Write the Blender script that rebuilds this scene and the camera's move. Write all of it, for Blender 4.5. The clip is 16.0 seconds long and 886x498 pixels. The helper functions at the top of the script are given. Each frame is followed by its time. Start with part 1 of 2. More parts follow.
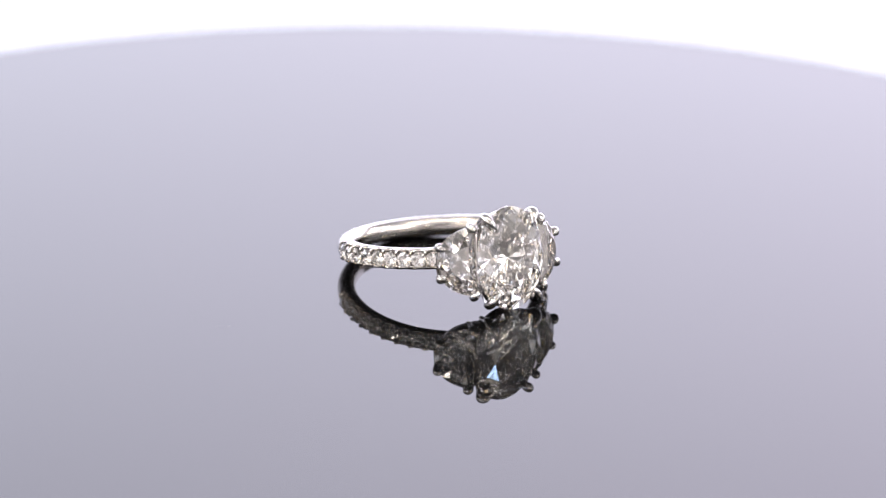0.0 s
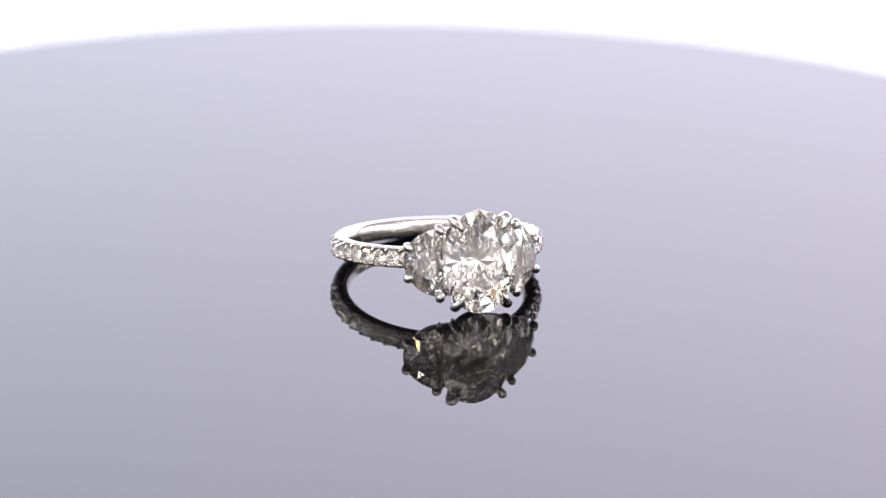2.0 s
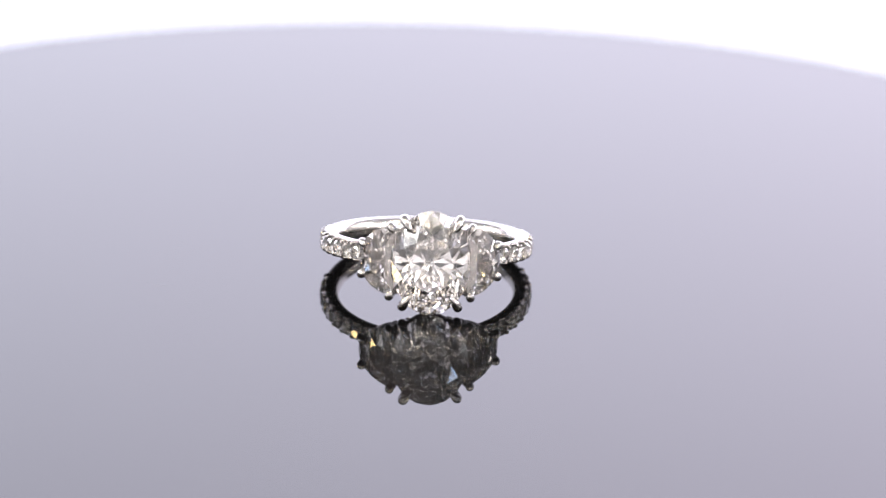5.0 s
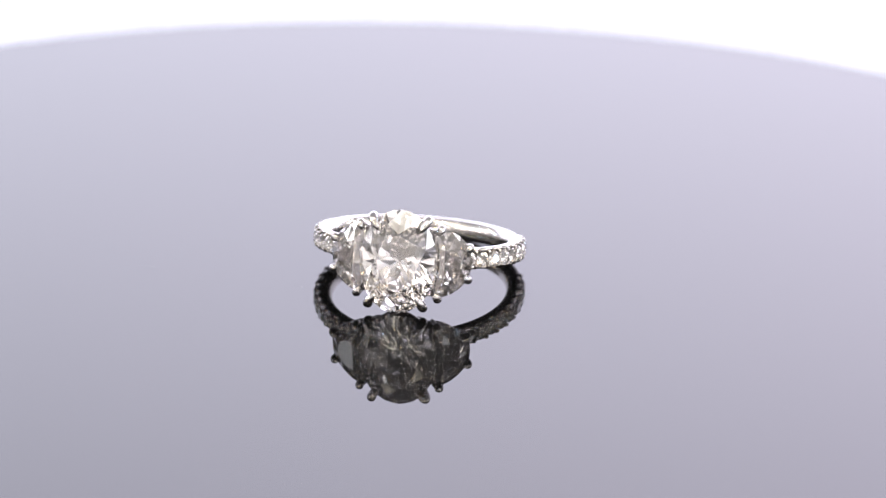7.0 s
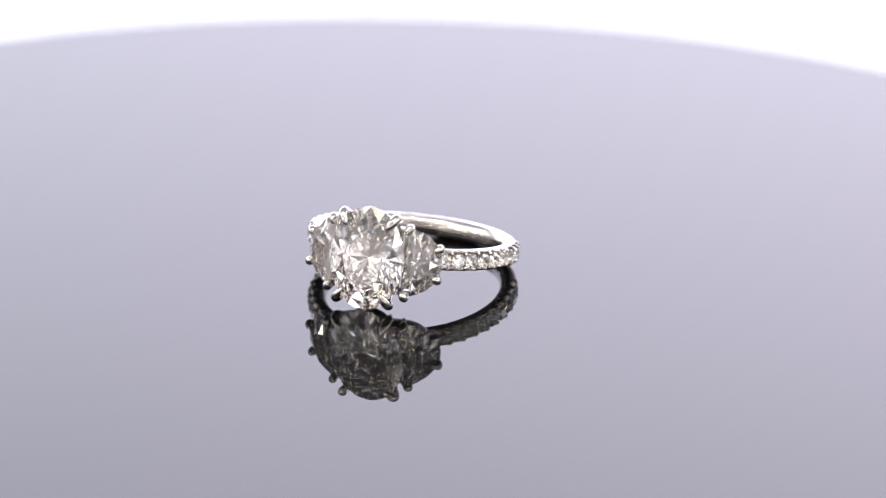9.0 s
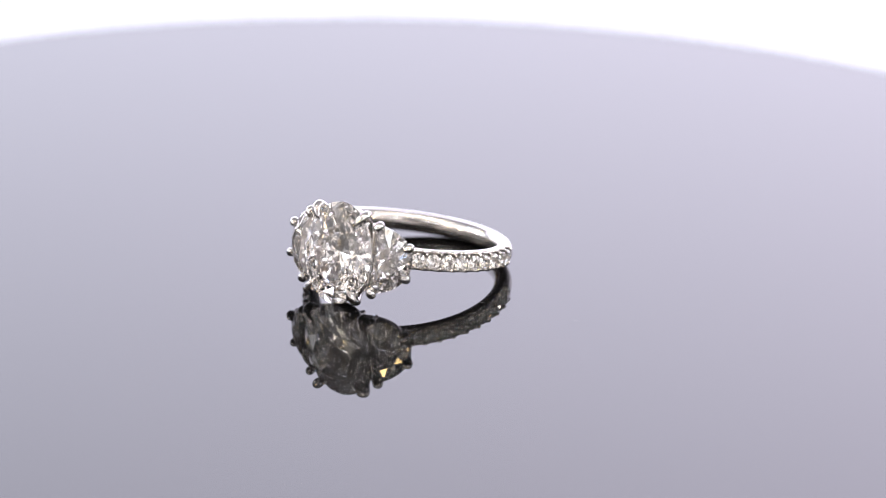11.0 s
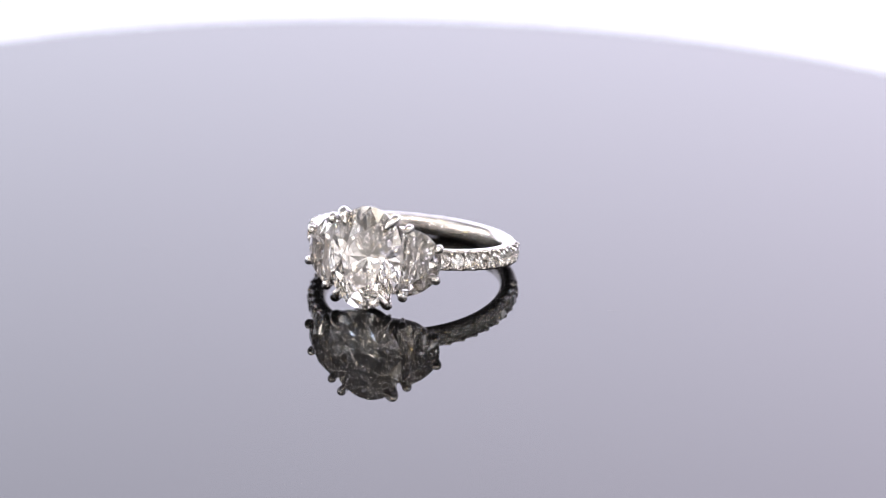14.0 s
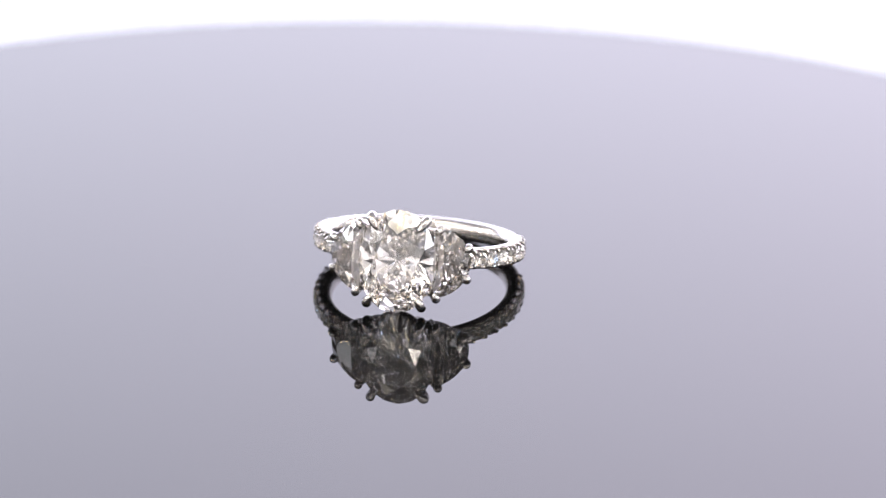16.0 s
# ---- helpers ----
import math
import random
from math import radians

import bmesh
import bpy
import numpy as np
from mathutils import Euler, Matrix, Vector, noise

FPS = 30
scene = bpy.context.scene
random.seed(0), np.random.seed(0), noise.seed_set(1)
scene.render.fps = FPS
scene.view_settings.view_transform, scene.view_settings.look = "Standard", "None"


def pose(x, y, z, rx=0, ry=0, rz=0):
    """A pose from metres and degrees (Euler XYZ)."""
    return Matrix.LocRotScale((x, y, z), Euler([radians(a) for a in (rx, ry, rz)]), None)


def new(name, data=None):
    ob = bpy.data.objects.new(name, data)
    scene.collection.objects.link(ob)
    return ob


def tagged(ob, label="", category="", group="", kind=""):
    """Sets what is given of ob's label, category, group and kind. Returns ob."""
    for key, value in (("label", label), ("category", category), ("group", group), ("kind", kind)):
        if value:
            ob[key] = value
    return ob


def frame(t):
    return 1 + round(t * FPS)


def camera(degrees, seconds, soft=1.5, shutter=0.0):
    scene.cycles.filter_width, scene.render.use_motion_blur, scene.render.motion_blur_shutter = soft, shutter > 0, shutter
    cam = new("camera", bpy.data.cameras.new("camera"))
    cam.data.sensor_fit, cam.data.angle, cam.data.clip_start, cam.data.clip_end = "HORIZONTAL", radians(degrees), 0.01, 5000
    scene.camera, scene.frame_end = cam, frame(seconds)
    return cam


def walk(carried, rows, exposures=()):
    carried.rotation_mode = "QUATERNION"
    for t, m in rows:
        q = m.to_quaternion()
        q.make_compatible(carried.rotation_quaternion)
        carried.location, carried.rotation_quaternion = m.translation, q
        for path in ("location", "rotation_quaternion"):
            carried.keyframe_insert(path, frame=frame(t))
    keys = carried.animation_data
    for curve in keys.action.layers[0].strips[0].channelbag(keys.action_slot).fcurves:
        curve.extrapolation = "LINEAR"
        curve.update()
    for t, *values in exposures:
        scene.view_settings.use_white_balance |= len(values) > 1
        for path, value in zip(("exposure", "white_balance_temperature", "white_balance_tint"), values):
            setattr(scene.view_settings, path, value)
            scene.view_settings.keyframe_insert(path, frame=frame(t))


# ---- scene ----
# ---------------------------------------------------------------- camera
cam = camera(15.61, 16.0, soft=1.05)
cam.data.dof.use_dof = True
cam.data.dof.focus_distance = 0.296
cam.data.dof.aperture_fstop = 20.0
EYE = pose(0.0, -0.28967, 0.10151, 70.817, 0.0, -0.237) @ pose(0, 0, 0, 0, 0, 0.986)
walk(cam, [(0.0, EYE), (16.0, EYE)], [(0.0, 0.06), (2.5, 0.06), (6.5, 0.04), (9.0, 0.03), (13.5, 0.01), (16.0, 0.02)])

MM = 0.001

# light turns many times inside a cut stone before it leaves
scene.cycles.max_bounces = 32
scene.cycles.transmission_bounces = 32
scene.cycles.glossy_bounces = 16

# ---------------------------------------------------------------- world
world = bpy.data.worlds.new("studio")
scene.world = world
world.use_nodes = True
world.node_tree.nodes["Background"].inputs["Color"].default_value = (0.80, 0.79, 0.84, 1)
world.node_tree.nodes["Background"].inputs["Strength"].default_value = 0.06


# ---------------------------------------------------------------- materials
def material(name):
    m = bpy.data.materials.new(name)
    m.use_nodes = True
    return m, m.node_tree.nodes, m.node_tree.links


def plain(name, colour, rough=0.5, metal=0.0, ior=1.5, bump=0.0, scale=400.0, vary=0.05):
    m, n, l = material(name)
    b = n["Principled BSDF"]
    b.inputs["Roughness"].default_value = rough
    b.inputs["Metallic"].default_value = metal
    b.inputs["IOR"].default_value = ior
    tex = n.new("ShaderNodeTexCoord")
    big = n.new("ShaderNodeTexNoise")
    big.inputs["Scale"].default_value = scale
    big.inputs["Detail"].default_value = 6
    l.new(tex.outputs["Object"], big.inputs["Vector"])
    mix = n.new("ShaderNodeMix")
    mix.data_type = "RGBA"
    mix.inputs[6].default_value = (*[c * (1 - vary) for c in colour], 1)
    mix.inputs[7].default_value = (*[min(1, c * (1 + vary)) for c in colour], 1)
    l.new(big.outputs["Fac"], mix.inputs[0])
    l.new(mix.outputs[2], b.inputs["Base Color"])
    if bump:
        bp = n.new("ShaderNodeBump")
        bp.inputs["Strength"].default_value = bump
        bp.inputs["Distance"].default_value = 0.00005
        l.new(big.outputs["Fac"], bp.inputs["Height"])
        l.new(bp.outputs["Normal"], b.inputs["Normal"])
    return m


def glow(name, colour, strength):
    m, n, l = material(name)
    n.remove(n["Principled BSDF"])
    e = n.new("ShaderNodeEmission")
    e.inputs["Color"].default_value = (*colour, 1)
    e.inputs["Strength"].default_value = strength
    l.new(e.outputs[0], n["Material Output"].inputs["Surface"])
    return m


def gem(name, tint, ior):
    m, n, l = material(name)
    n.remove(n["Principled BSDF"])
    g = n.new("ShaderNodeBsdfGlass")
    g.inputs["Roughness"].default_value = 0.0
    g.inputs["IOR"].default_value = ior
    g.inputs["Color"].default_value = (*tint, 1)
    l.new(g.outputs[0], n["Material Output"].inputs["Surface"])
    return m


def black_gloss():
    """Polished black acrylic with faint turning marks and dull dust films."""
    m, n, l = material("black_acrylic")
    b = n["Principled BSDF"]
    b.inputs["IOR"].default_value = 1.26
    tex = n.new("ShaderNodeTexCoord")
    dust = n.new("ShaderNodeTexNoise")
    dust.inputs["Scale"].default_value = 900
    dust.inputs["Detail"].default_value = 8
    film = n.new("ShaderNodeTexNoise")
    film.inputs["Scale"].default_value = 18
    film.inputs["Detail"].default_value = 4
    l.new(tex.outputs["Object"], dust.inputs["Vector"])
    l.new(tex.outputs["Object"], film.inputs["Vector"])
    ramp = n.new("ShaderNodeMapRange")
    ramp.inputs["From Min"].default_value = 0.55
    ramp.inputs["From Max"].default_value = 0.8
    ramp.inputs["To Min"].default_value = 0.012
    ramp.inputs["To Max"].default_value = 0.03
    l.new(dust.outputs["Fac"], ramp.inputs["Value"])
    mix = n.new("ShaderNodeMix")
    mix.data_type = "RGBA"
    mix.inputs[6].default_value = (0.0015, 0.0015, 0.0016, 1)
    mix.inputs[7].default_value = (0.004, 0.004, 0.0042, 1)
    l.new(film.outputs["Fac"], mix.inputs[0])
    l.new(mix.outputs[2], b.inputs["Base Color"])
    l.new(ramp.outputs["Result"], b.inputs["Roughness"])
    return m


def backdrop_glow():
    """White backdrop with its glow painted in: stronger to the east and higher up."""
    m, n, l = material("glowing_backdrop")
    n.remove(n["Principled BSDF"])
    e = n.new("ShaderNodeEmission")
    tex = n.new("ShaderNodeTexCoord")
    sep = n.new("ShaderNodeSeparateXYZ")
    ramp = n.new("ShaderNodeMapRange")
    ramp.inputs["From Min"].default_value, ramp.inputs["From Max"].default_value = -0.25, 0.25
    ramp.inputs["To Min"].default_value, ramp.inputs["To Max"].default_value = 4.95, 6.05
    # painted tint, slightly redder towards the east
    hue = n.new("ShaderNodeMix")
    hue.data_type = "RGBA"
    hue.inputs[6].default_value = (0.872, 0.863, 1.035, 1)
    hue.inputs[7].default_value = (0.897, 0.858, 1.042, 1)
    side = n.new("ShaderNodeMapRange")
    side.inputs["From Min"].default_value, side.inputs["From Max"].default_value = -0.15, 0.15
    l.new(sep.outputs["X"], side.inputs["Value"])
    l.new(side.outputs["Result"], hue.inputs[0])
    l.new(hue.outputs[2], e.inputs["Color"])
    l.new(tex.outputs["Object"], sep.inputs[0])
    l.new(sep.outputs["X"], ramp.inputs["Value"])
    # painted height ramp, sets the tone mirrored in the platter
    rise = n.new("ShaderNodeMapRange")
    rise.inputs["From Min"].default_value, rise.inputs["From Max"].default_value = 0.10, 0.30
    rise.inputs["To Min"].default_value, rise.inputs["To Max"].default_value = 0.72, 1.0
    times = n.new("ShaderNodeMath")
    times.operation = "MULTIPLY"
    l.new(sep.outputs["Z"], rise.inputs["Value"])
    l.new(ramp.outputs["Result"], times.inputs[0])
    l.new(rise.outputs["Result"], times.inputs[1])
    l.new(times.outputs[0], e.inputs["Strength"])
    l.new(e.outputs[0], n["Material Output"].inputs["Surface"])
    return m


DIAMOND = gem("diamond", (1.0, 0.994, 0.986), 2.417)
METAL = plain("platinum", (0.54, 0.512, 0.488), rough=0.18, metal=1.0, bump=0.2, scale=1500, vary=0.03)
CLAW = plain("polished_platinum", (0.50, 0.482, 0.465), rough=0.05, metal=1.0, bump=0.1, scale=1500, vary=0.03)
GREY = plain("grey_fabric", (0.33, 0.33, 0.335), rough=0.9, bump=0.3, scale=60, vary=0.04)
SHEET = plain("white_sheet", (0.545, 0.575, 0.635), rough=0.9, bump=0.3, scale=60, vary=0.02)
DARK_FLOOR = plain("dark_cloth", (0.07, 0.07, 0.072), rough=0.9, bump=0.3, scale=60, vary=0.04)
BLACK = black_gloss()
WHITE = plain("white_fabric", (0.80, 0.785, 0.775), rough=0.9, bump=0.3, scale=60, vary=0.02)
PANEL = backdrop_glow()
LED = glow("led_diffuser", (1.0, 0.92, 0.815), 4.9)
# glow of the added side bars, which brightens the half-moon stones
SIDE_FILL = glow("cool_side_fill", (0.94, 0.95, 1.0), 6.8)
# amber and blue bulbs stand in for the stones' colour dispersion
BULBS = [glow("white_bulb", (1.0, 0.92, 0.84), 95.0), glow("amber_flash_bulb", (1.0, 0.70, 0.30), 95.0), glow("blue_flash_bulb", (0.45, 0.65, 1.0), 95.0)]
LINT = plain("lint", (0.22, 0.22, 0.24), rough=0.9)


# ---------------------------------------------------------------- mesh tools
def part(name, bm, mat, parent=None, label="", smooth=False, m=None):
    bmesh.ops.recalc_face_normals(bm, faces=bm.faces)
    me = bpy.data.meshes.new(name)
    for f in bm.faces:
        f.smooth = smooth
    bm.to_mesh(me)
    bm.free()
    me.materials.append(mat)
    ob = new(name, me)
    ob.parent = parent
    if m is not None:
        ob.matrix_basis = m
    if label:
        ob["label"] = label
    return ob


def slab(x0, x1, y0, y1, z0, z1, bevel=0.0):
    bm = bmesh.new()
    bmesh.ops.create_cube(bm, size=1)
    for v in bm.verts:
        v.co = ((x0 + x1) / 2 + v.co.x * (x1 - x0), (y0 + y1) / 2 + v.co.y * (y1 - y0), (z0 + z1) / 2 + v.co.z * (z1 - z0))
    if bevel:
        bmesh.ops.bevel(bm, geom=bm.edges[:], offset=bevel, segments=2, affect="EDGES")
    return bm


def lathe(bm, outline, steps=96, cx=0.0, cy=0.0):
    """Turns an outline of (radius, z) about an upright axis."""
    rings = []
    for r, z in outline:
        if r < 1e-9:
            rings.append([bm.verts.new((cx, cy, z))])
        else:
            rings.append([bm.verts.new((cx + r * math.cos(2 * math.pi * i / steps), cy + r * math.sin(2 * math.pi * i / steps), z)) for i in range(steps)])
    for a, b in zip(rings, rings[1:]):
        for i in range(steps):
            j = (i + 1) % steps
            if len(a) == 1:
                bm.faces.new((a[0], b[j], b[i]))
            elif len(b) == 1:
                bm.faces.new((a[i], a[j], b[0]))
            else:
                bm.faces.new((a[i], a[j], b[j], b[i]))


def spline(points, steps):
    """A smooth line through the points; each is a tuple of numbers."""
    pts = [np.array(p, float) for p in points]
    pts = [2 * pts[0] - pts[1]] + pts + [2 * pts[-1] - pts[-2]]
    out = []
    for i in range(1, len(pts) - 2):
        a, b, c, d = pts[i - 1:i + 3]
        for s in range(steps):
            t = s / steps
            out.append(0.5 * (2 * b + (c - a) * t + (2 * a - 5 * b + 4 * c - d) * t * t + (3 * b - a - 3 * c + d) * t ** 3))
    out.append(pts[-2])
    return out


def tube(bm, points, closed=False, sides=12, squash=1.0, up=(0, 1, 0)):
    """A wire through points of (x, y, z, radius); its ends are closed and rounded."""
    points = [tuple(float(c) for c in p) for p in points]
    n = len(points)
    rings = []
    for i, p in enumerate(points):
        q = points[(i + 1) % n] if closed or i < n - 1 else p
        o = points[(i - 1) % n] if closed or i > 0 else p
        way = Vector(q[:3]) - Vector(o[:3])
        way.normalize()
        side = way.cross(Vector(up))
        if side.length < 0.05:
            side = way.cross(Vector((0.3, 0.2, 1)))
        side.normalize()
        lift = side.cross(way)
        rings.append([bm.verts.new(Vector(p[:3]) + p[3] * (math.cos(2 * math.pi * k / sides) * side + squash * math.sin(2 * math.pi * k / sides) * lift)) for k in range(sides)])
    for i in range(n if closed else n - 1):
        a, b = rings[i], rings[(i + 1) % n]
        for k in range(sides):
            j = (k + 1) % sides
            bm.faces.new((a[k], a[j], b[j], b[k]))
    if not closed:
        bm.faces.new(rings[0][::-1])
        bm.faces.new(rings[-1])


def ball(bm, centre, radius):
    bmesh.ops.create_icosphere(bm, subdivisions=2, radius=radius, matrix=Matrix.Translation(centre))


def facet(bm, apex, run):
    """One flat facet from an apex to a run of girdle corners; the corners between the ends are moved up or down into its plane."""
    n = (run[0].co - apex.co).cross(run[-1].co - apex.co)
    for v in run[1:-1]:
        v.co.z = apex.co.z - (n.x * (v.co.x - apex.co.x) + n.y * (v.co.y - apex.co.y)) / n.z
    bm.faces.new((apex, *run))


def brilliant(bm, outline, centre, crown, pavilion, table=0.56, girdle=0.10, lower=0.24, split=1.0):
    """A stone with a table, stars, kites and halves over a girdle line; +z is up, the girdle lies at z = 0.
    outline: the corners of the girdle, 16 or 32."""
    cx, cy = centre
    step = len(outline) // 16
    count = len(outline)
    g = [bm.verts.new((x, y, girdle / 2)) for x, y in outline]
    h = [bm.verts.new((x, y, -girdle / 2)) for x, y in outline]

    def inner(x, y, r, z):
        return bm.verts.new((cx + (x - cx) * r, cy + (y - cy) * r, z))

    t, s, p, q = [], [], [], []
    for k in range(8):
        q.append(inner(*outline[2 * k * step], 0.5, -girdle / 2 - pavilion * 0.5 * split))
        t.append(inner(*outline[2 * k * step], table, girdle / 2 + crown))
        s.append(inner(*outline[(2 * k + 1) * step], 0.78, girdle / 2 + crown * 0.64))
        p.append(inner(*outline[(2 * k + 1) * step], lower, -girdle / 2 - pavilion * (1 - lower * 0.94)))
    culet = bm.verts.new((cx, cy, -girdle / 2 - pavilion))
    bm.faces.new(t)
    for k in range(8):
        n = (k + 1) % 8
        a = 2 * k * step
        for corners in ((t[k], s[k], t[n]), (t[k], s[k - 1], g[a]), (t[k], g[a], s[k])):
            bm.faces.new(corners)
        bm.faces.new((culet, q[k], p[k - 1]))
        bm.faces.new((culet, p[k], q[k]))
        bm.faces.new((q[k], h[a], p[k - 1]))
        bm.faces.new((q[k], p[k], h[a]))
        for j in (0, step):
            run = [(a + j + i) % count for i in range(step + 1)]
            facet(bm, s[k], [g[i] for i in run])
            facet(bm, p[k], [h[i] for i in run])
            for b, c in zip(run, run[1:]):
                bm.faces.new((g[b], h[b], h[c], g[c]))


def half_moon(bm, along, high, crown, pavilion, table=0.56, girdle=0.10):
    """A half-moon stone: its straight side lies on x = 0, the bow reaches x = along. One long facet runs along the straight side."""
    cx, count, sub = 0.36 * along, 7, 4

    def bow(u):
        b = (2 * u / count - 1) * math.pi / 2
        return along * math.cos(b) ** 0.96 if abs(b) < 1.57 else 0.0, high * math.copysign(abs(math.sin(b)) ** 0.96, b)

    def inner(u, r, z):
        x, y = bow(u)
        return bm.verts.new((cx + (x - cx) * r, y * r, z))

    g = [bm.verts.new((*bow(i / sub), girdle / 2)) for i in range(count * sub + 1)]
    h = [bm.verts.new((*bow(i / sub), -girdle / 2)) for i in range(count * sub + 1)]
    t = [inner(k, table, girdle / 2 + crown) for k in range(count + 1)]
    s = [inner(k + 0.5, 0.79, girdle / 2 + crown * 0.62) for k in range(count)]
    p = [inner(k + 0.5, 0.32, -girdle / 2 - pavilion * 0.71) for k in range(count)]
    q = [inner(k, 0.52, -girdle / 2 - pavilion * 0.50) for k in range(1, count)]
    culet = bm.verts.new((cx, 0, -girdle / 2 - pavilion))
    back = bm.verts.new((0.40 * cx, 0, -girdle / 2 - pavilion * 0.50))
    over = [t, (t[0], t[-1], g[-1], g[0])]
    under = [(h[0], h[-1], back), (h[0], back, culet), (h[-1], culet, back), (h[0], culet, p[0]), (h[-1], p[-1], culet), (g[0], g[-1], h[-1], h[0])]
    for k in range(count):
        a = k * sub
        over += [(t[k], s[k], t[k + 1]), (t[k], g[a], s[k]), (t[k + 1], s[k], g[a + sub])]
        for j in (a, a + sub // 2):
            facet(bm, s[k], g[j:j + sub // 2 + 1])
            facet(bm, p[k], h[j:j + sub // 2 + 1])
        under += [(g[j], h[j], h[j + 1], g[j + 1]) for j in range(a, a + sub)]
    for k in range(1, count):
        m = q[k - 1]
        under += [(culet, m, p[k - 1]), (culet, p[k], m), (m, h[k * sub], p[k - 1]), (m, p[k], h[k * sub])]
    for corners in over:
        bm.faces.new(corners)
    for corners in under:
        bm.faces.new(corners)


# ---------------------------------------------------------------- light tent
# Tent walls and roof are unseen; they close the place and shape the reflections.
def light_tent():
    bm = slab(-0.62, 0.62, 0.0, 0.62, -0.07, -0.05)
    tagged(part("floor_1", bm, SHEET), "white backdrop sheet behind the turntable", "floor", kind="structure")
    # unseen dark front floor, added to keep claws and undersides dark
    bm = slab(-0.62, 0.62, -0.62, 0.0, -0.07, -0.05)
    tagged(part("floor_2", bm, DARK_FLOOR), "unseen dark cloth added before the turntable", "floor", kind="structure")
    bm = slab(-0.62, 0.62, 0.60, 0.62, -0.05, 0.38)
    tagged(part("backdrop", bm, PANEL), "self-glowing white backdrop behind the turntable", "backdrop", kind="structure")
    bm = slab(-0.62, 0.62, 0.60, 0.62, 0.38, 0.62)
    tagged(part("wall_north", bm, GREY), "grey fabric back wall of a light tent", "wall", kind="structure")
    for name, a, b in (("wall_west", -0.62, -0.60), ("wall_east", 0.60, 0.62)):
        tagged(part(name, slab(a, b, -0.60, 0.60, -0.05, 0.62), GREY), "grey fabric side wall of a light tent", "wall", kind="structure")
    # the opening is a dark area for stones and metal to mirror
    bm = bmesh.new()
    for x0, x1, z0, z1 in ((-0.62, -0.12, 0.14, 0.62), (0.12, 0.62, 0.14, 0.62), (-0.12, 0.12, 0.34, 0.62)):
        bmesh.ops.create_cube(bm, size=1, matrix=Matrix.Translation(((x0 + x1) / 2, -0.61, (z0 + z1) / 2)) @ Matrix.Diagonal((x1 - x0, 0.02, z1 - z0, 1)))
    # unseen reflector added below the opening to brighten the stones
    tagged(part("wall_south_lower", slab(-0.62, 0.62, -0.62, -0.60, -0.05, 0.14), WHITE), "unseen white cloth reflector low in the tent front", "wall", kind="structure")
    tagged(part("wall_south", bm, GREY), "unseen grey fabric front wall of a light tent with a square opening", "wall", kind="structure")
    tagged(part("ceiling", slab(-0.62, 0.62, -0.62, 0.62, 0.62, 0.64), GREY), "grey fabric roof of a light tent", "ceiling", kind="structure")


def light_bar(name, place, size, depth, glowing, label, category, group, count, first):
    """A lamp bar that lies against a wall in its local xz plane and shines towards -y, with a row of small round bulbs along it."""
    wide, high = size
    top = tagged(new(name), label, category, group)
    top.matrix_basis = place
    part("frame", slab(-wide / 2, wide / 2, -depth, 0.0, -high / 2, high / 2, 0.002), WHITE, top)
    part("diffuser", slab(-wide / 2 + 0.008, wide / 2 - 0.008, -depth - 0.004, -depth - 0.0001, -high / 2 + 0.01, high / 2 - 0.01), glowing, top)
    for k in range(count):
        bm = bmesh.new()
        lathe(bm, [(0, 0.008), (0.006, 0.0065), (0.009, 0.003), (0.0095, 0.0), (0, 0.0)], 12)
        bmesh.ops.rotate(bm, verts=bm.verts, matrix=Matrix.Rotation(math.pi / 2, 3, "X"))
        # two bulbs in seven are coloured, to imitate fire in the stones
        hue = (0, 1, 0, 0, 2, 0, 0)[(2 * k + first) % 7]
        along = (k + 0.5 + 0.3 * (first % 2)) / (count + 0.3) - 0.5
        part("bulb", bm, BULBS[hue], top, "small bright bulb", m=Matrix.Translation((0, -depth - 0.0042, along * high)))


def light_bars():
    """Lamp bars under the roof; unseen fill bars are added on the side and front walls."""
    for i, y in enumerate((-0.42, -0.28, -0.14)):
        light_bar("ceiling_light", pose(0, y, 0.62) @ pose(0, 0, 0, 90, 0, 0) @ pose(0, 0, 0, 0, 90, 0), (0.056, 1.04), 0.02, LED,
                  "narrow white light bar with bulbs under the tent roof", "ceiling light", "light bars under the roof", 13, i)
    for side in (-1, 1):
        for i, y in enumerate((-0.50, -0.34, -0.18, -0.02, 0.14, 0.30)):
            light_bar("fill_light", pose(side * 0.60, y, 0.30, 0, 0, -90 * side), (0.044, 0.44), 0.015, SIDE_FILL,
                      "upright white fill bar added on the tent side wall", "wall light", "light bars on the side walls", 5, i + side)
    for i, x in enumerate((-0.46, -0.24, 0.24, 0.46)):
        light_bar("fill_light", pose(x, -0.60, 0.26, 0, 0, 180), (0.040, 0.20), 0.015, LED,
                  "short upright fill bar added on the tent front wall", "wall light", "light bars on the front wall", 3, i)


# ---------------------------------------------------------------- turntable
DISC_X, DISC_Y, DISC_R = -3.477 * MM, -2.774 * MM, 87.95 * MM


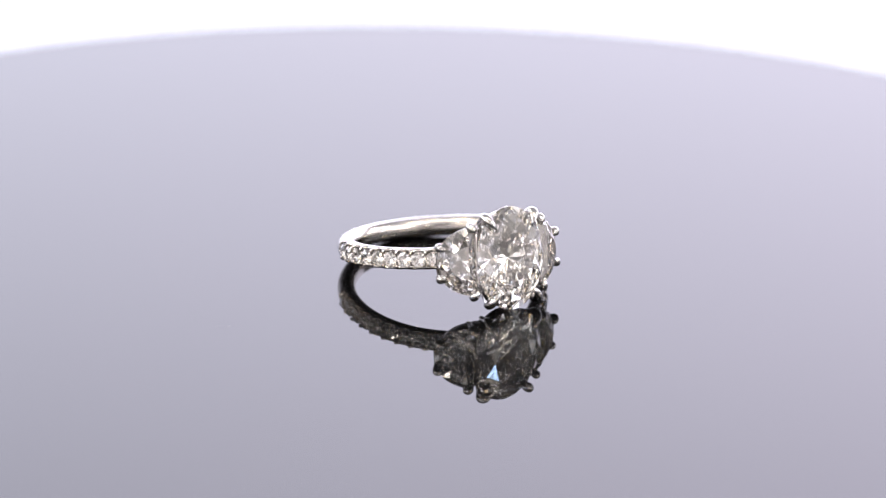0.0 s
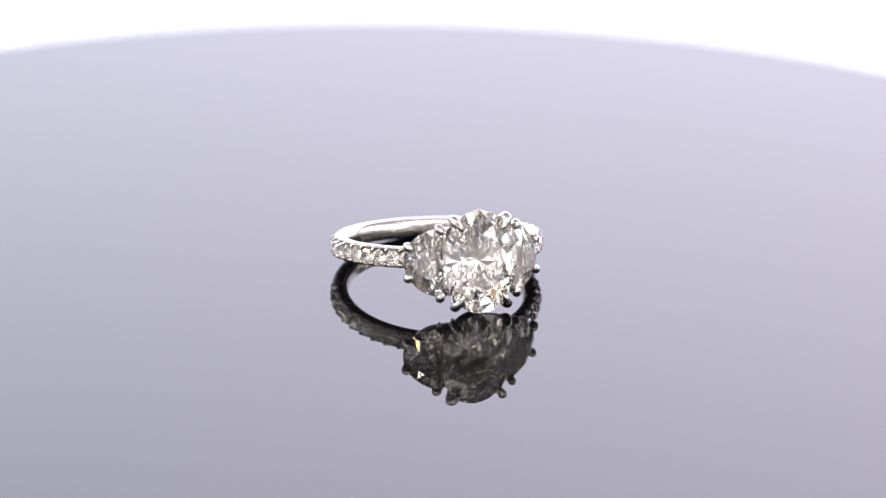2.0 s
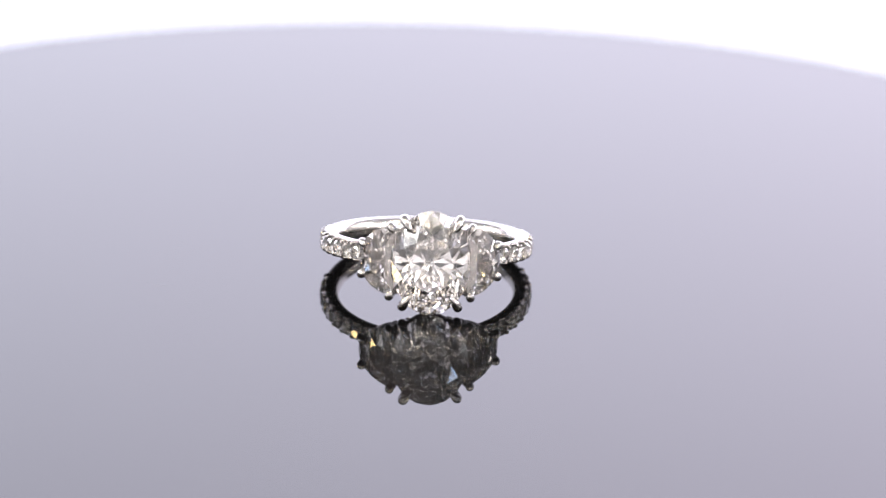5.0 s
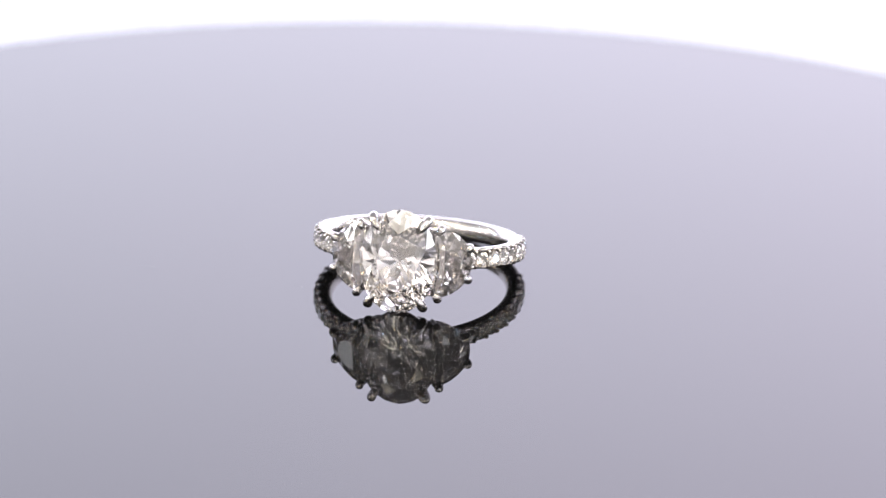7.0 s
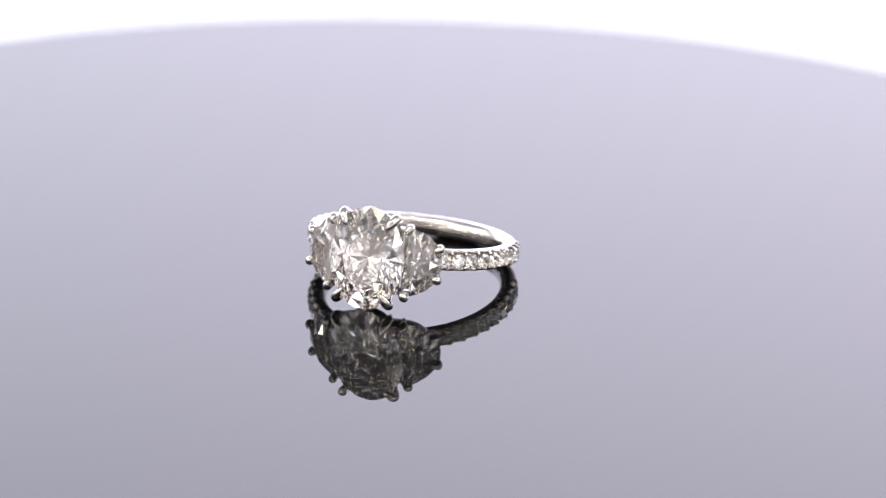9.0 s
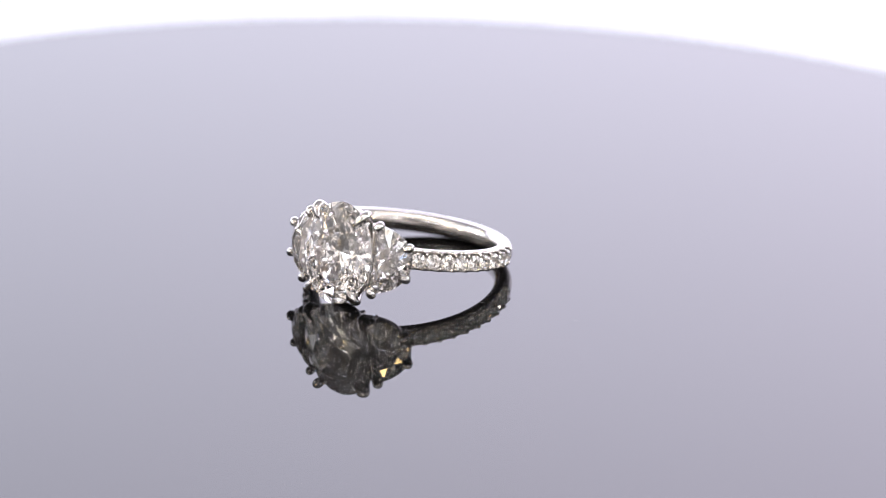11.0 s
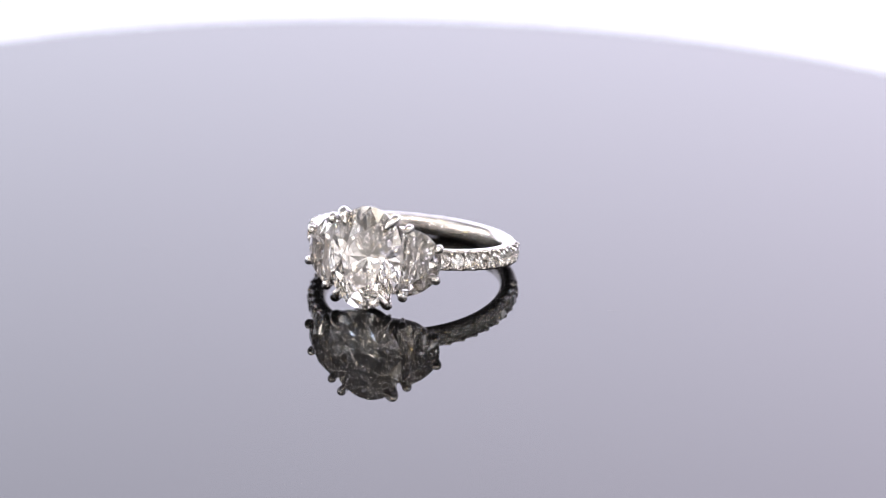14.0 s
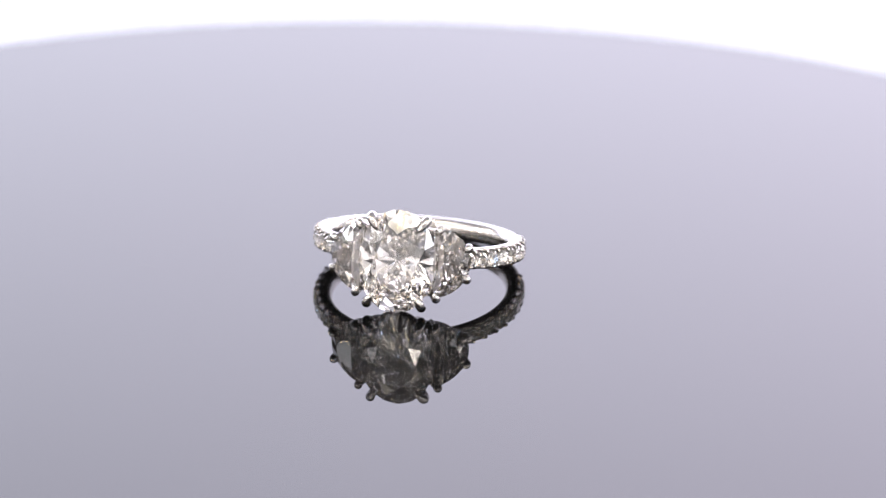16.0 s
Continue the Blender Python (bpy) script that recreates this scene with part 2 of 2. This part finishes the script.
def turntable():
    top = tagged(new("turntable"), "round glossy black turntable with a mirror-like top", "turntable")
    bm = bmesh.new()
    r = DISC_R
    lathe(bm, [(0, 0), (r * 0.5, 0), (r - 0.0006, 0), (r - 0.0002, -0.0002), (r, -0.0007), (r, -0.0055), (r - 0.0006, -0.006), (0, -0.006)], 256, DISC_X, DISC_Y)
    part("platter", bm, BLACK, top, "polished black acrylic platter")
    bm = bmesh.new()
    lathe(bm, [(0, -0.006), (0.058, -0.006), (0.060, -0.008), (0.062, -0.048), (0.060, -0.05), (0, -0.05)], 96)
    part("base", bm, WHITE, top, "white round base", smooth=False)
    return top


def lint(table):
    """Dust specks and short fibres that lie on the platter."""
    rnd = random.Random(4)
    bm = bmesh.new()
    for i in range(60):
        a, d = rnd.uniform(0, 2 * math.pi), 0.08 * math.sqrt(rnd.random())
        r = rnd.choice((0.012, 0.015, 0.02, 0.028)) * MM
        bmesh.ops.create_icosphere(bm, subdivisions=1, radius=r, matrix=Matrix.Translation((d * math.cos(a), d * math.sin(a), r * 0.6)))
    for x, y, w, s in ((10.0, -8.8, 0.2, 1.5), (-2.0, -22.0, -0.5, 2.2), (-25.9, -7.6, -0.4, 2.0), (-11.0, -10.5, -0.6, 1.8), (-8.8, -6.1, 1.2, 0.7), (-3.2, -19.4, 2.2, 1.6), (20.3, -8.0, 0.5, 1.4), (22.0, 8.0, 0.9, 1.2)):
        pts = [((x + s * k * math.cos(w + 0.4 * k)) * MM, (y + s * k * math.sin(w + 0.4 * k)) * MM, 0.00001, 0.000002) for k in (-0.5, -0.2, 0.2, 0.5)]
        tube(bm, pts, sides=5, up=(0, 0, 1))
    ob = part("dust", bm, LINT, table, "fine pale dust and fibres")
    ob["kind"] = "stuff"


# ---------------------------------------------------------------- ring
# local axes: the head points to -y, z is the axis of the finger hole; millimetres
HEAD = Matrix.Translation((-0.248, 0.55, 0.007))
RING = pose(-0.566 * MM, -3.224 * MM, 2.57 * MM) @ pose(0, 0, 0, -9.93) @ pose(0, 0, 0, 0, 1.594, 0)
SCALE = Matrix.Diagonal((MM, MM, MM, 1))
PAVE_END = 107.0


def mm(bm, m=Matrix.Identity(4)):
    bmesh.ops.transform(bm, matrix=SCALE @ m, verts=bm.verts)
    return bm


FIRST, PITCH, COUNT = 35.6, 8.3, 9


def band_outline(k, notch):
    """Half the band's section, from the finger side outwards, as (radius, height).
    k: 0 where stones are set, 1 where it is plain; notch: 1 beside the middle of a stone, 0 between two."""
    inner, half, mid = 8.2, 0.98, 9.0
    low = [(mid - (mid - inner) * math.cos(t) ** 0.9, half * math.sin(t) ** 0.95) for t in np.linspace(0.0, math.pi / 2, 12)]
    plain_top = [(mid + 0.9 * math.sin(t) ** 0.9, half * math.cos(t) ** 0.95) for t in np.linspace(0.12, math.pi / 2, 10)]
    rim = 9.64 - 0.26 * notch
    cut_top = [(9.10, 0.98), (9.20 + 0.5 * (rim - 9.38), 0.975), (rim - 0.08, 0.93), (rim - 0.02, 0.88), (rim, 0.80), (rim - 0.02, 0.70), (9.32, 0.50), (9.26, 0.30), (9.22, 0.12), (9.20, 0.0)]
    top = [(p[0] * k + q[0] * (1 - k), p[1] * k + q[1] * (1 - k)) for p, q in zip(plain_top, cut_top)]
    return low + top


def shank():
    bm = bmesh.new()
    steps = 720
    rings = []
    for i in range(steps):
        a = -math.pi + 2 * math.pi * i / steps
        turn = abs(math.degrees(a))
        k = min(1, max(0, (turn - PAVE_END + 1) / 2.5))
        half = band_outline(k, 0.5 + 0.5 * math.cos(2 * math.pi * (turn - FIRST) / PITCH))
        whole = half + [(r, -z) for r, z in half[-2:0:-1]]
        rings.append([bm.verts.new((r * math.sin(a), -r * math.cos(a), z)) for r, z in whole])
    sides = len(rings[0])
    for i in range(steps):
        p, q = rings[i], rings[(i + 1) % steps]
        for j in range(sides):
            bm.faces.new((p[j], p[(j + 1) % sides], q[(j + 1) % sides], q[j]))
    return mm(bm)


def claw(points, steps=6):
    bm = bmesh.new()
    line = [tuple(p) for p in spline(points, steps)]
    tube(bm, line, sides=14, up=(0.31, 0.2, 0.93))
    return bm


def ring_thing():
    top = tagged(new("diamond_ring"), "platinum three-stone ring with an oval diamond lying on its side", "ring")
    part("shank", shank(), METAL, top, "polished platinum band", smooth=True)

    # small stones on the front half of the band
    bm = bmesh.new()
    circle = [(0.715 * math.cos(math.pi * k / 8), 0.715 * math.sin(math.pi * k / 8)) for k in range(16)]
    brilliant(bm, circle, (0, 0), 0.22, 0.52, girdle=0.03)
    stone = part("pave_diamond", mm(bm), DIAMOND, top, "small round brilliant diamond")
    # a bead stands on the band's edge, its local z points outwards from the finger
    bm = bmesh.new()
    line = spline([(0.84, 0, 9.40, 0.10), (0.82, 0, 9.60, 0.12), (0.74, 0, 9.73, 0.135), (0.62, 0, 9.83, 0.13), (0.50, 0, 9.87, 0.06)], 2)
    tube(bm, line, sides=10, up=(0, 1, 0.05))
    bead = part("bead", mm(bm), CLAW, top, "cut platinum bead", smooth=True)
    turns = []
    for side in (-1, 1):
        for k in range(2 * COUNT + 1):
            a = math.radians(side * (FIRST + PITCH * (k - 1) / 2))
            n = Vector((math.sin(a), -math.cos(a), 0))
            turns.append((k, n, Matrix((Vector((0, 0, 1)), n.cross(Vector((0, 0, 1))), n)).transposed().to_4x4()))
    for k, n, turn in turns:
        if k % 2:
            ob = stone.copy()
            scene.collection.objects.link(ob)
            ob.matrix_basis = Matrix.Translation(n * 9.76 * MM) @ turn @ Matrix.Rotation(0.37 * k, 4, "Z")
        else:
            for flip in (0, math.pi):
                ob = bead.copy()
                scene.collection.objects.link(ob)
                ob.matrix_basis = turn @ Matrix.Rotation(flip, 4, "Z")
    for ob in (stone, bead):
        bpy.data.objects.remove(ob)

    # the oval stone and its basket
    bm = bmesh.new()
    oval = [(3.52 * math.cos(math.pi * k / 16 + math.pi / 2), 4.74 * math.sin(math.pi * k / 16 + math.pi / 2)) for k in range(32)]
    brilliant(bm, oval, (0, 0), 1.03, 3.03, table=0.56, girdle=0.12, lower=0.24, split=1.02)
    face = Matrix(((1, 0, 0, 0), (0, 0, -1, 0), (0, 1, 0, 0), (0, 0, 0, 1)))
    part("oval_diamond", mm(bm, HEAD @ Matrix.Translation((0, -12.86, 0)) @ face), DIAMOND, top, "large oval brilliant-cut diamond")
    bm = bmesh.new()
    tube(bm, [(2.95 * math.cos(t), -11.5, 4.0 * math.sin(t), 0.20) for t in np.linspace(0, 2 * math.pi, 64, endpoint=False)], closed=True, squash=2.8)
    tube(bm, [(1.0 * math.cos(t), -9.6, 1.5 * math.sin(t), 0.24) for t in np.linspace(0, 2 * math.pi, 48, endpoint=False)], closed=True, squash=1.3)
    basket = part("basket", mm(bm, HEAD), METAL, top, "platinum basket rail", smooth=True)
    for sx in (-1, 1):
        for sz in (-1, 1):
            pts = [(1.8, -10.6, 3.05, 0.25), (1.98, -11.2, 3.3, 0.28), (2.2, -12.1, 3.65, 0.31), (2.50, -12.85, 3.98, 0.44), (2.42, -13.45, 3.75, 0.43), (2.08, -13.76, 3.22, 0.28), (1.80, -13.77, 2.85, 0.06)]
            bm = claw([(x * sx, y, z * sz, r) for x, y, z, r in pts])
            part("claw", mm(bm, HEAD), CLAW, basket, "tapered platinum claw", smooth=True)

    # half-moon stones on both sides
    tilt = math.radians(32)
    for sx in (-1, 1):
        u = Vector((sx * math.cos(tilt), math.sin(tilt), 0))
        n = Vector((sx * math.sin(tilt), -math.cos(tilt), 0))
        w = n.cross(u)
        seat = Matrix.Translation((sx * 3.2, -12.4, 0)) @ Matrix((u, w, n)).transposed().to_4x4()
        bm = bmesh.new()
        half_moon(bm, 3.74, 3.15, 0.66, 1.8, table=0.48)
        part("half_moon_diamond", mm(bm, HEAD @ seat), DIAMOND, top, "half-moon brilliant-cut diamond")
        bm = bmesh.new()
        loop = []
        for k in range(40):
            b = -math.pi / 2 + math.pi * k / 39
            loop.append(seat @ Vector((-0.35 + 3.65 * math.cos(b), 2.92 * math.sin(b), -1.05)))
        tube(bm, [(*p, 0.19) for p in loop], squash=4.0, up=n)
        lower = []
        for k in range(40):
            b = -math.pi / 2 + math.pi * k / 39
            lower.append(seat @ Vector((-0.9 + 3.4 * math.cos(b), 2.8 * math.sin(b), -1.9)))
        tube(bm, [(*p, 0.24) for p in lower], squash=1.6, up=n)
        basket = part("basket", mm(bm, HEAD), METAL, top, "curved platinum rail under a side stone", smooth=True)
        bm = bmesh.new()
        tube(bm, [(*(seat @ Vector((-0.02, y, 0.0))), 0.15) for y in np.linspace(-2.95, 2.95, 9)], squash=1.5, up=n)
        part("bar", mm(bm, HEAD), CLAW, basket, "straight platinum bar between two stones", smooth=True)
        for sz in (-1, 1):
            far = [(5.1, -8.7, 0.8, 0.26), (5.6, -9.7, 1.1, 0.27), (5.9, -10.3, 1.2, 0.30), (6.18, -10.78, 1.46, 0.41), (6.02, -11.12, 1.3, 0.34), (5.85, -11.18, 1.1, 0.08)]
            near = [(2.95, -10.3, 2.62, 0.24), (3.2, -11.0, 2.82, 0.27), (3.5, -11.8, 3.0, 0.30), (3.70, -12.33, 3.2, 0.41), (3.6, -12.70, 2.95, 0.34), (3.5, -12.78, 2.6, 0.08)]
            for pts in (far, near):
                bm = claw([(x * sx, y, z * sz, r) for x, y, z, r in pts])
                part("claw", mm(bm, HEAD), CLAW, basket, "rounded platinum claw", smooth=True)
    return top


light_tent()
light_bars()
table = turntable()
lint(table)
ring = ring_thing()


def angle(t):
    """Degrees by which the turntable has turned: steadily one way, a short stop, then back."""
    if t < 11.35:
        return 31.05 - 5.54 * t
    return -31.83 + 5.5 * max(0.0, t - 11.7)


def motions():
    times = [0.5 * k for k in range(23)] + [11.2, 11.35, 11.5, 11.7, 11.85] + [12.0 + 0.5 * k for k in range(9)]
    walk(table, [(t, pose(0, 0, 0, 0, 0, angle(t))) for t in times])
    walk(ring, [(t, pose(0, 0, 0, 0, 0, angle(t)) @ RING) for t in times])


motions()
